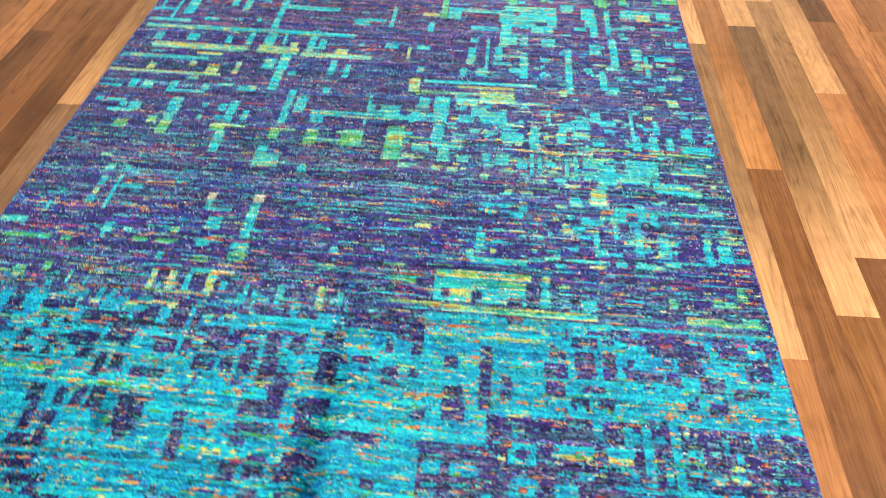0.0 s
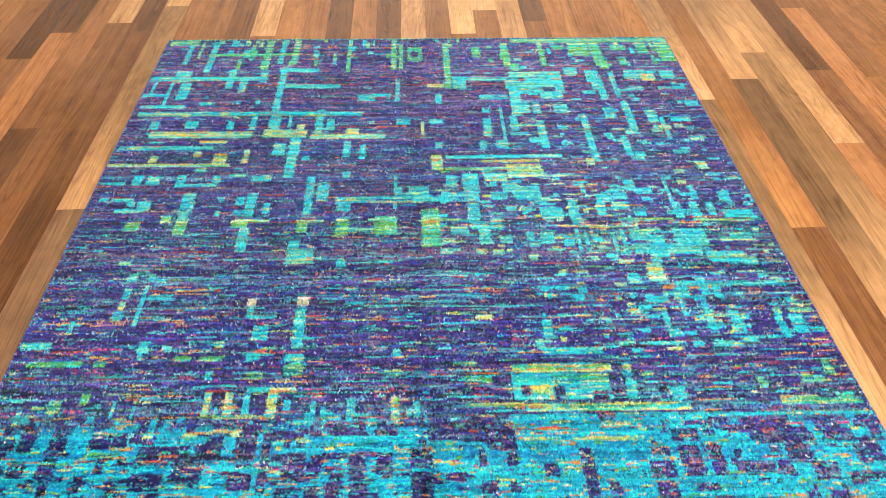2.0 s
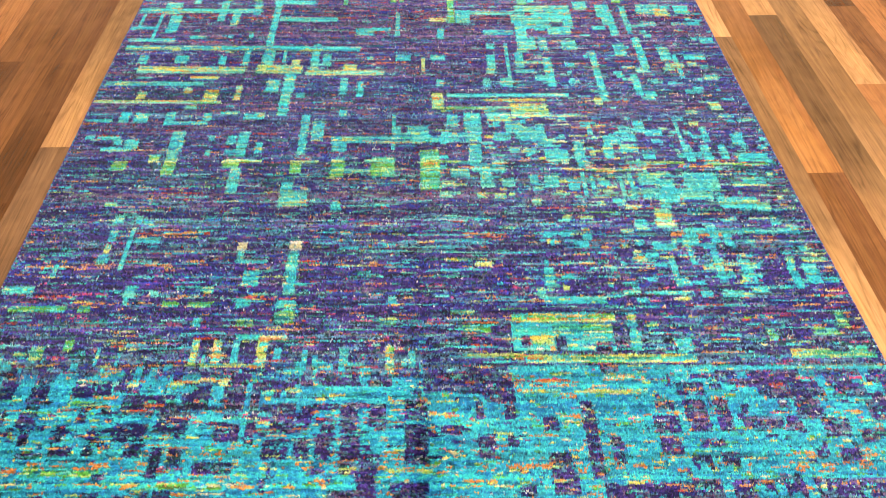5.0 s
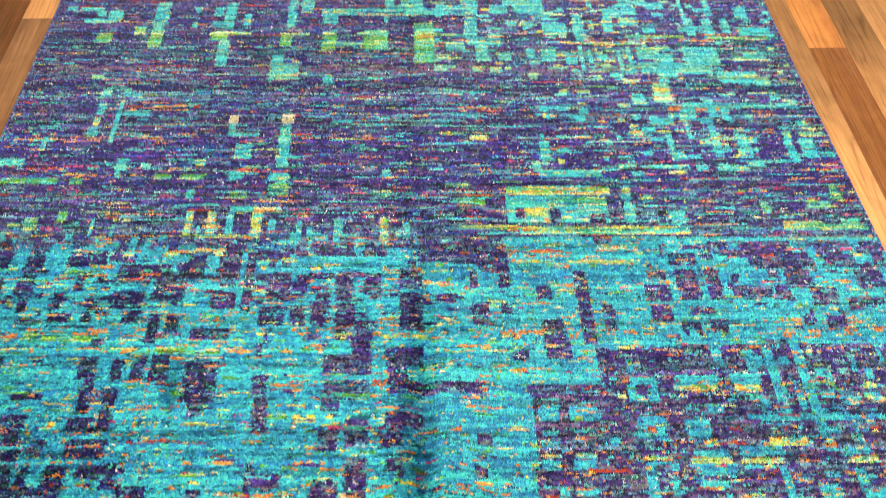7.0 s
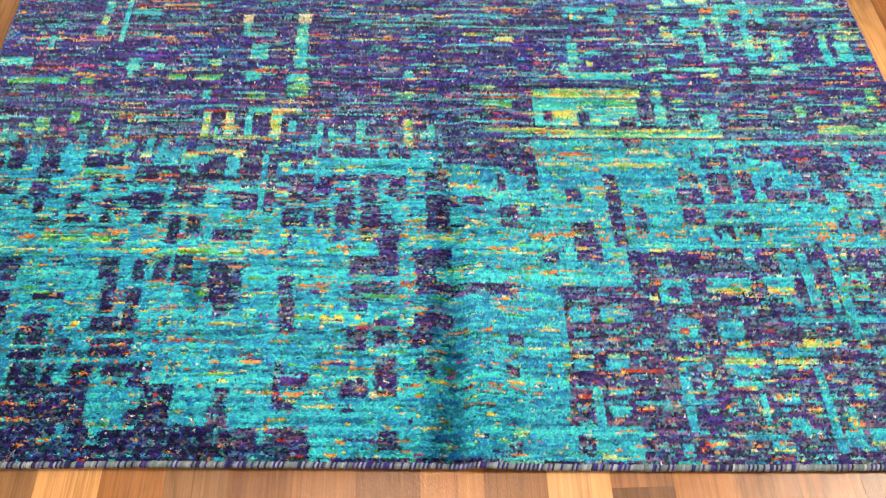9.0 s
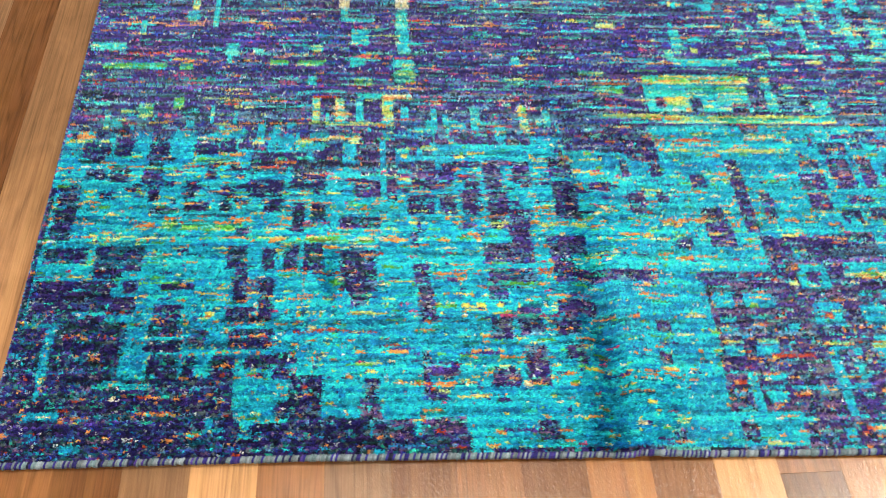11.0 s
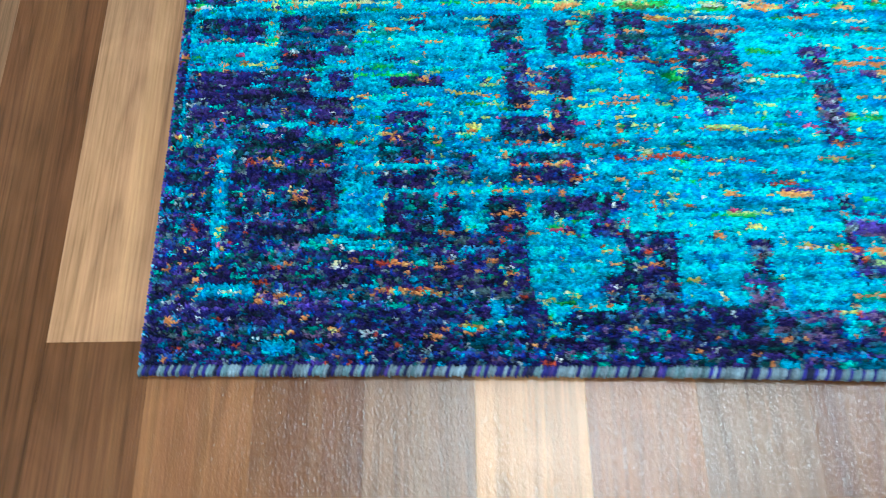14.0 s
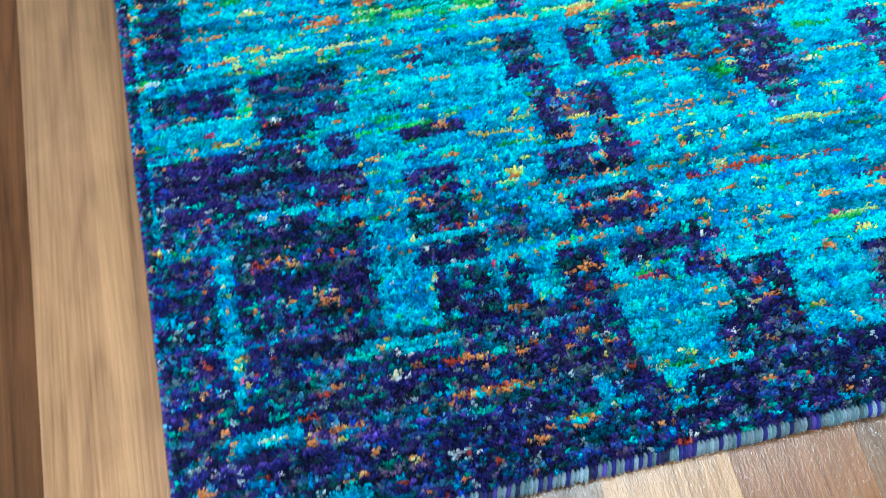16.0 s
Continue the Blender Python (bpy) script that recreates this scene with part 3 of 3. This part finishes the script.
weave("green", (186, 404, 328, 418), (391, 375, 548, 385), (473, 299, 485, 306), (226, 558, 292, 569))
weave("purple", (83, 513, 116, 553), (42, 518, 75, 544), (124, 560, 191, 604), (356, 443, 388, 473), (281, 446, 303, 471), (527, 604, 570, 638), (528, 545, 566, 599), (594, 547, 645, 563), (696, 549, 747, 565), (704, 477, 737, 497), (375, 223, 384, 282), (252, 518, 270, 558), (313, 397, 336, 413), (346, 140, 389, 171), (264, 68, 305, 127), (695, 408, 727, 422))
weave("turquoise", (246, 164, 332, 173), (272, 127, 284, 164), (347, 113, 417, 121), (73, 240, 124, 246), (94, 6, 124, 23), (187, 192, 245, 199), (332, 165, 389, 175), (302, 173, 317, 217))
weave("cream", (152, 90, 160, 96))
weave("purple", (32, 559, 71, 642), (82, 569, 117, 618), (148, 603, 178, 637), (226, 578, 270, 618), (327, 548, 431, 587), (294, 540, 308, 559), (412, 519, 460, 561), (525, 576, 570, 603), (470, 609, 505, 650), (640, 579, 691, 625), (698, 626, 734, 647))
weave("turquoise", (117, 544, 144, 637), (180, 571, 225, 638), (267, 622, 313, 646), (563, 470, 574, 617), (410, 588, 460, 607), (329, 610, 409, 620), (660, 584, 831, 607))
weave("lime", (13, 608, 43, 635), (330, 603, 350, 613), (640, 592, 670, 605), (50, 607, 70, 615), (470, 617, 530, 625), (837, 412, 921, 421), (752, 419, 790, 426))
weave("orange", (44, 414, 81, 421), (146, 411, 173, 423), (372, 557, 411, 565), (650, 294, 740, 302), (490, 203, 550, 208), (605, 110, 658, 115))
weave("purple", (-12, 0, -3, 500), (-12, 0, 380, 8), (500, 0, 1850, 5))


# yarn by yarn: runs of one dye along each row, with rows that favour one accent or another
def runs(mean, pair):
    start = rng.random((NY, NX)) < 1.0 / mean
    start[:, 0] = True
    mark = np.cumsum(start.ravel())
    u = rng.random(mark[-1] + 1)[mark].reshape(NY, NX)
    twin = rng.random(NY) < pair
    for r in range(1, NY):
        if twin[r]:
            u[r] = np.where(rng.random(NX) < 0.8, u[r - 1], u[r])
    return u


u = np.where((along < 250) & (across < 500), runs(1.7, 0.15), np.where(along < 650, runs(3.2, 0.15), runs(6.0, 0.12)))
pick = np.zeros((NY, NX), int)
# broad bands in which the dyer's lots lean one way
BANDS = [(640, 745, ("pine", "slate", "night")), (745, 790, ("violet", "orange", "red")), (790, 990, ("violet", "indigo", "night", "cobalt")), (1010, 1050, ("orange", "slate", "aqua")),
         (1070, 1200, ("slate", "mint", "mauve")), (1290, 1330, ("green", "red", "pine")), (1400, 1560, ("dusk", "slate")), (1880, 2400, ("mauve", "red"))]
calm = ("turquoise", "purple", "aqua", "indigo")
for i, kind in enumerate(CLASS):
    names = list(MIXES[kind])
    base = np.array([MIXES[kind][n] for n in names], float)
    sway = np.array([0.6 if n in calm else 0.95 for n in names])
    weight = base * np.exp(sway * (smooth_rows(rng.normal(0, 1.3, (NY, len(names))), 3) + smooth_rows(rng.normal(0, 1.9, (NY, len(names))), 18)))
    for low, high, favoured in BANDS:
        for k, n in enumerate(names):
            if n in favoured:
                weight[round(low / 1000 / ROW):round(high / 1000 / ROW), k] *= 2.2
    edge = np.cumsum(weight / weight.sum(1, keepdims=True), 1)
    here = field == i
    r, c = np.nonzero(here)
    chosen = np.minimum((u[r, c][:, None] > edge[r]).sum(1), len(names) - 1)
    pick[r, c] = np.array([DYES.index(n) for n in names])[chosen]
# single knots of other dyes, thickest in purple, where fog and pale paint glints
stray = rng.random((NY, NX))
dark_field = np.isin(field, [CLASS.index(k) for k in ("purple_low", "purple_warm", "purple_mid", "purple_high")])
for low, high, name in ((0.0, 0.02, "fog"), (0.02, 0.045, "slate"), (0.045, 0.15, "night"), (0.15, 0.17, "pine"), (0.17, 0.177, "pale"), (0.177, 0.20, "cobalt")):
    pick[dark_field & (stray >= low) & (stray < high)] = DYES.index(name)
pick[~dark_field & (stray < 0.012)] = DYES.index("teal")
pick[~dark_field & (stray > 0.998)] = DYES.index("pale")
lot = np.exp((runs(22.0, 0.15) - 0.5) * 0.7)[:, :, None]
colour = DYE[pick] * lot * np.exp(rng.normal(0, 0.25, (NY, NX, 1))) * np.exp(smooth_rows(rng.normal(0, 0.28, (NY, 1)), 3))[:, :, None]
colour = np.clip(colour + 0.003, 0, 0.9)


def lie(x, y):
    """How high the rug's top lies: fold creases left from its package, gentle swells, a soft edge."""
    near = np.exp(-((y - 0.14) / 0.17) ** 2)
    z = 0.011 + 0.0022 * np.sin(3.1 * x + 1.3 * np.sin(2.2 * y)) * np.sin(2.3 * y + 0.7)
    fold = 0.908 + 0.012 * np.sin(2.7 * y)
    ridge = x - fold - 0.034
    z = z + (0.0015 + 0.0145 * near) * np.exp(-(ridge / np.where(ridge < 0, 0.015, 0.06)) ** 2)
    z = z + (0.0005 + 0.005 * near) * np.exp(-((x - fold + 0.03) / 0.022) ** 2)
    z = z - (0.0015 + 0.007 * near) * np.exp(-((x - fold) / (0.012 + 0.008 * near)) ** 2)
    z = z - 0.008 * np.exp(-((x - 0.475) / 0.010) ** 2 - ((y - 0.302) / 0.045) ** 2)
    z = z + 0.003 * np.exp(-((y - 1.26) / 0.03) ** 2) + 0.002 * np.exp(-((x - 0.46) / 0.05) ** 2)
    return np.maximum(z, 0.005)


def upright(x, y):
    """Where the nap was pressed the other way and stands up: along the fold, in a dent, and in soft broad patches."""
    fold = 0.908 + 0.012 * np.sin(2.7 * y)
    share = 0.15 + 0.85 * np.exp(-(y / 0.45) ** 2)
    k = share * np.exp(-((x - fold + 0.012) / 0.028) ** 2) + 0.9 * np.exp(-((x - 0.475) / 0.014) ** 2 - ((y - 0.302) / 0.045) ** 2)
    k = k + 0.22 * np.sin(5.1 * x + 2.0 * np.sin(1.9 * y)) * np.sin(3.7 * y + 1.1 * np.sin(4.0 * x)) + 0.08
    return np.clip(k, 0, 1)


def edge_wave(x, y):
    """The rug lies a little askew, and its woven edges are not quite straight."""
    dy = (0.002 + 0.003 * np.sin(3.3 * x + 0.2)) * np.exp(-y / 0.3)
    dx = 0.0025 * np.sin(2.6 * y + 1.0)
    return x + dx, y + dy + SHEAR * x


rug = tagged(new("rug"), "purple and turquoise hand-knotted silk rug lying flat on laminate floor", "rug")
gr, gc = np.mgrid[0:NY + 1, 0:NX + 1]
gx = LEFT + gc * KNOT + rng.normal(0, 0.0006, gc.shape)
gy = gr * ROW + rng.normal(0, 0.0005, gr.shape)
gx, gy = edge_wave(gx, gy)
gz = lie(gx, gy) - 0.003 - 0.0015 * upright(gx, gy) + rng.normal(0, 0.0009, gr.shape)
# the knots' feet; their yarn colour is darkened to paint shade between the tufts
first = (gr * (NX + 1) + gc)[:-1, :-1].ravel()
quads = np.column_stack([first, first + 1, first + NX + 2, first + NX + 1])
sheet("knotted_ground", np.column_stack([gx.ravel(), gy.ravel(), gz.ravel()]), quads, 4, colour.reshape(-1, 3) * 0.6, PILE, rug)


def tufts(r, c, each, blunt):
    """Cut yarn ends: leaning, where near with a blunt end, of each knot's own dye."""
    r, c = np.repeat(r, each), np.repeat(c, each)
    n = len(r)
    x = LEFT + (c + rng.random(n)) * KNOT
    y = (r + rng.random(n)) * ROW
    x, y = edge_wave(x, y)
    z = lie(x, y) - 0.003
    up = upright(x, y)
    turn = rng.normal(0, 0.5, n)
    half = rng.uniform(0.0006, 0.0012, n) * (1.4 if blunt else 1.0)
    ax, ay = half * np.cos(turn), half * np.sin(turn)
    tx, ty = x + rng.normal(0, 0.0012, n), y + (0.0019 if blunt else 0.0028) * (1 - 1.2 * up) + rng.normal(0, 0.0011, n)
    tz = z + rng.uniform(0.0018, 0.0034, n) * (1 + 1.1 * up)
    low = [np.column_stack([x - ax, y - ay, z - 0.0005]), np.column_stack([x + ax, y + ay, z - 0.0005])]
    tip = [np.column_stack([tx + 0.75 * ax, ty + 0.75 * ay, tz]), np.column_stack([tx - 0.75 * ax, ty - 0.75 * ay, tz * 0.97])] if blunt else [np.column_stack([tx, ty, tz])]
    verts = np.stack(low + tip, 1).reshape(-1, 3)
    stray_r = np.clip(r + rng.integers(-1, 2, n) * (rng.random(n) < 0.07), 0, NY - 1)
    stray_c = np.clip(c + rng.integers(-1, 2, n) * (rng.random(n) < 0.07), 0, NX - 1)
    shade = colour[stray_r, stray_c] * np.exp(rng.normal(0, 0.13, (n, 1)))
    return np.clip(shade, 0, 0.92), verts


close = (along < 560 + 45 * np.sin(cols / 31.0)) & (across < 950 + 70 * np.sin(rows / 17.0))
shade_a, verts_a = tufts(*np.nonzero(close), 8, True)
shade_b, verts_b = tufts(*np.nonzero(~close), 3, False)
tagged(sheet("nap", verts_b, np.arange(len(verts_b)).reshape(-1, 3), 3, shade_b, PILE, rug), "cut silk pile of short yarn ends", kind="stuff")
tagged(sheet("nap", verts_a, np.arange(len(verts_a)).reshape(-1, 4), 4, shade_a, PILE, rug), "cut silk pile of short yarn ends", kind="stuff")


def binding(name, ax, ay, bx, by, tones, shares, thick=0.0058):
    """A round cord along one edge, overcast with yarn: one ring of faces for each turn of it."""
    length = math.hypot(bx - ax, by - ay)
    turns, around = int(length / 0.0033), 10
    rings = turns * 4 + 1
    s = np.linspace(0, 1, rings)
    cx, cy = edge_wave(ax + (bx - ax) * s, ay + (by - ay) * s)
    each = np.repeat(1 + rng.normal(0, 0.08, turns), 4)
    swell = np.array([0.62, 0.92, 1.0, 0.92])[np.arange(rings) % 4] * np.append(each, 1.0) * (1 + rng.normal(0, 0.03, rings))
    rad = thick * swell
    cz = np.maximum(lie(cx, cy) - 0.0045, thick)
    nx, ny = -(by - ay) / length, (bx - ax) / length
    a = np.linspace(0, 2 * np.pi, around, endpoint=False)
    lean = 0.0014 * np.cos(a)
    verts = np.stack([cx[:, None] + nx * rad[:, None] * np.cos(a) + (bx - ax) / length * lean, cy[:, None] + ny * rad[:, None] * np.cos(a) + (by - ay) / length * lean,
                      cz[:, None] + rad[:, None] * np.sin(a) * 0.95], -1).reshape(-1, 3)
    i, j = np.mgrid[0:rings - 1, 0:around]
    quads = np.column_stack([(i * around + j).ravel(), (i * around + (j + 1) % around).ravel(), ((i + 1) * around + (j + 1) % around).ravel(), ((i + 1) * around + j).ravel()])
    pattern = rng.choice(len(tones), turns, p=shares)
    second = DYES.index("indigo")
    chosen = np.array([DYES.index(k) for k in tones])[pattern]
    chosen = np.where((np.arange(turns) % 2 == 1) & (rng.random(turns) < 0.4), second, chosen)
    dye = DYE[chosen] * np.exp(rng.normal(0, 0.25, (turns, 1)))
    sheet(name, verts, quads, 4, np.repeat(np.repeat(dye, 4, 0), around, 0), CORD, rug, True)


WIDE, LONG = LEFT + NX * KNOT, NY * ROW
front = (("fog", "ash", "indigo", "night", "purple"), (0.5, 0.24, 0.12, 0.08, 0.06))
side = (("slate", "purple", "indigo", "teal", "mauve", "fog"), (0.2, 0.26, 0.22, 0.18, 0.1, 0.04))
binding("front_binding", LEFT - 0.002, -0.003, WIDE + 0.002, -0.003, *front)
binding("back_binding", LEFT - 0.002, LONG + 0.002, WIDE + 0.002, LONG + 0.002, ("green", "slate", "indigo", "teal"), (0.3, 0.3, 0.2, 0.2))
binding("side_binding", LEFT - 0.001, 0, LEFT - 0.001, LONG, *side, 0.0034)
binding("side_binding", WIDE + 0.001, 0, WIDE + 0.001, LONG, *side, 0.0034)

# ---- the laminate floor ----
floor = part("floor", block(X0 - 0.12, Y0 - 0.12, -0.12, X1 + 0.12, Y1 + 0.12, -0.009), JOINT)
tagged(floor, "brown laminate floor of staggered light and dark wood strips", "floor", kind="structure")
TONES = dict(light=(0.46, 0.255, 0.12), honey=(0.31, 0.14, 0.054), mid=(0.208, 0.094, 0.040), dark=(0.110, 0.049, 0.021), grey=(0.17, 0.094, 0.050), birch=(0.37, 0.205, 0.108))
STRIP, BOARD, PHASE = 0.0955, 1.377, 0.091
# strips met beside the rug: where the first begins, then each strip's tone at that end and how much lighter or darker its other end is
LAID = {
    -8: (0.55, "dark 1.2 mid 1.1"), -7: (0.958, "mid 1.1 dark 1.2"), -6: (1.171, "mid 1.9 dark 1.0"), -5: (0.468, "dark 1.1 mid 1.3"), -4: (-0.126, "grey 1.1 mid 0.8 light 0.8"),
    -3: (-0.2, "dark 1.1 dark 1.35 dark 1.0"), -2: (-1.349, "dark 1.3 birch 0.5 light 0.55 light 0.8"), -1: (-0.9, "mid 1.0 mid 1.0 mid 1.1"), 0: (-0.75, "dark 1.3 mid 1.0 mid 1.0"),
    1: (-1.2, "grey 1.2 grey 1.0 dark 1.2"), 2: (-0.266, "light 0.9 mid 1.0 light 1.0"), 3: (-1.1, "mid 1.2 mid 1.0 honey 0.9"), 4: (-1.3, "grey 1.1 mid 1.0 mid 1.1"),
    5: (-1.1, "dark 1.4 mid 0.6 dark 1.0"), 6: (-1.0, "mid 1.2 mid 1.0 mid 1.2"), 7: (-0.7, "dark 1.3 mid 1.0 dark 1.1"), 8: (-0.9, "honey 0.9 mid 1.0 light 0.8"),
    9: (-1.2, "mid 0.9 mid 1.0 mid 0.9"), 10: (-0.274, "light 0.8 mid 0.9 light 1.0"), 11: (-1.437, "dark 1.1 mid 0.7 mid 1.0 light 1.0"), 12: (-1.1, "honey 0.8 mid 1.0 light 0.8"),
    13: (-0.172, "mid 1.0 mid 0.9 dark 1.2"), 14: (-1.1, "honey 0.8 mid 1.0 honey 0.9"), 15: (-0.8, "dark 1.2 mid 1.0 mid 1.1"), 16: (-1.2, "light 0.8 mid 1.0 mid 1.1"),
    17: (-0.9, "mid 0.9 mid 1.0 honey 1.0"), 18: (-0.812, "mid 1.5 light 0.45 light 0.55"), 19: (-0.132, "dark 1.5 honey 0.7 mid 0.8"), 20: (-0.674, "honey 0.7 light 0.28 light 0.6"),
    21: (-0.475, "dark 1.2 light 0.55 light 0.5"), 22: (0.28, "mid 1.4 light 0.75 mid 1.0"), 23: (0.758, "dark 1.7 dark 1.2 mid 1.2"), 24: (1.29, "mid 1.8 mid 1.0"), 25: (0.7, "honey 0.8 mid 1.0"),
}


def plank_mesh():
    bm = block(0, 0, -1, 1, 1, 0)
    me = bpy.data.meshes.new("plank")
    bm.to_mesh(me)
    bm.free()
    me.materials.append(WOOD)
    return me


PLANK = plank_mesh()
chance = random.Random(11)
tone_names = ["light", "honey", "mid", "mid", "dark"]


def lay(column, low, high, tone, far_end):
    ob = new("plank", PLANK)
    ob.parent = floor
    ob.location = (PHASE + STRIP * column + 0.00005, low + 0.0001, chance.uniform(-0.00012, 0.0))
    ob.scale = (STRIP - 0.0001, high - low - 0.0002, 0.009)
    k = chance.uniform(0.92, 1.08)
    ob.color = (*[c * k for c in TONES[tone]], far_end)


outer = []
for column in range(-29, 46):
    begin, words = LAID.get(column, (chance.uniform(-1.3, 0.0), ""))
    words = words.split()
    known = [(words[i], float(words[i + 1])) for i in range(0, len(words), 2)]
    first_one = begin
    while begin > Y0:
        begin -= BOARD
    while begin < Y1:
        k = round((begin - first_one) / BOARD)
        tone, far_end = known[k] if 0 <= k < len(known) else (chance.choice(tone_names), chance.uniform(0.6, 1.3))
        a, z = max(begin, Y0), min(begin + BOARD, Y1)
        begin += BOARD
        if z - a < 0.01:
            continue
        if -13 <= column <= 34 and z > -0.75 and a < 4.0:
            lay(column, a, z, tone, far_end)
        else:
            outer.append((PHASE + STRIP * column, a, z, tone))
# the strips farther off, joined
low = np.array([(x + 0.0002, a + 0.00025, -0.0002) for x, a, z, tone in outer])
size = np.array([(STRIP - 0.0004, z - a - 0.0005, 0) for x, a, z, tone in outer])
square = np.array([(0, 0, 0), (1, 0, 0), (1, 1, 0), (0, 1, 0)])
spread = (low[:, None, :] + size[:, None, :] * square[None]).reshape(-1, 3)
tints = np.array([[c * chance.uniform(0.9, 1.1) for c in TONES[tone]] for x, a, z, tone in outer])
tagged(sheet("farther_planks", spread, np.arange(len(spread)).reshape(-1, 4), 4, tints, WOOD_JOINED, floor), kind="stuff")
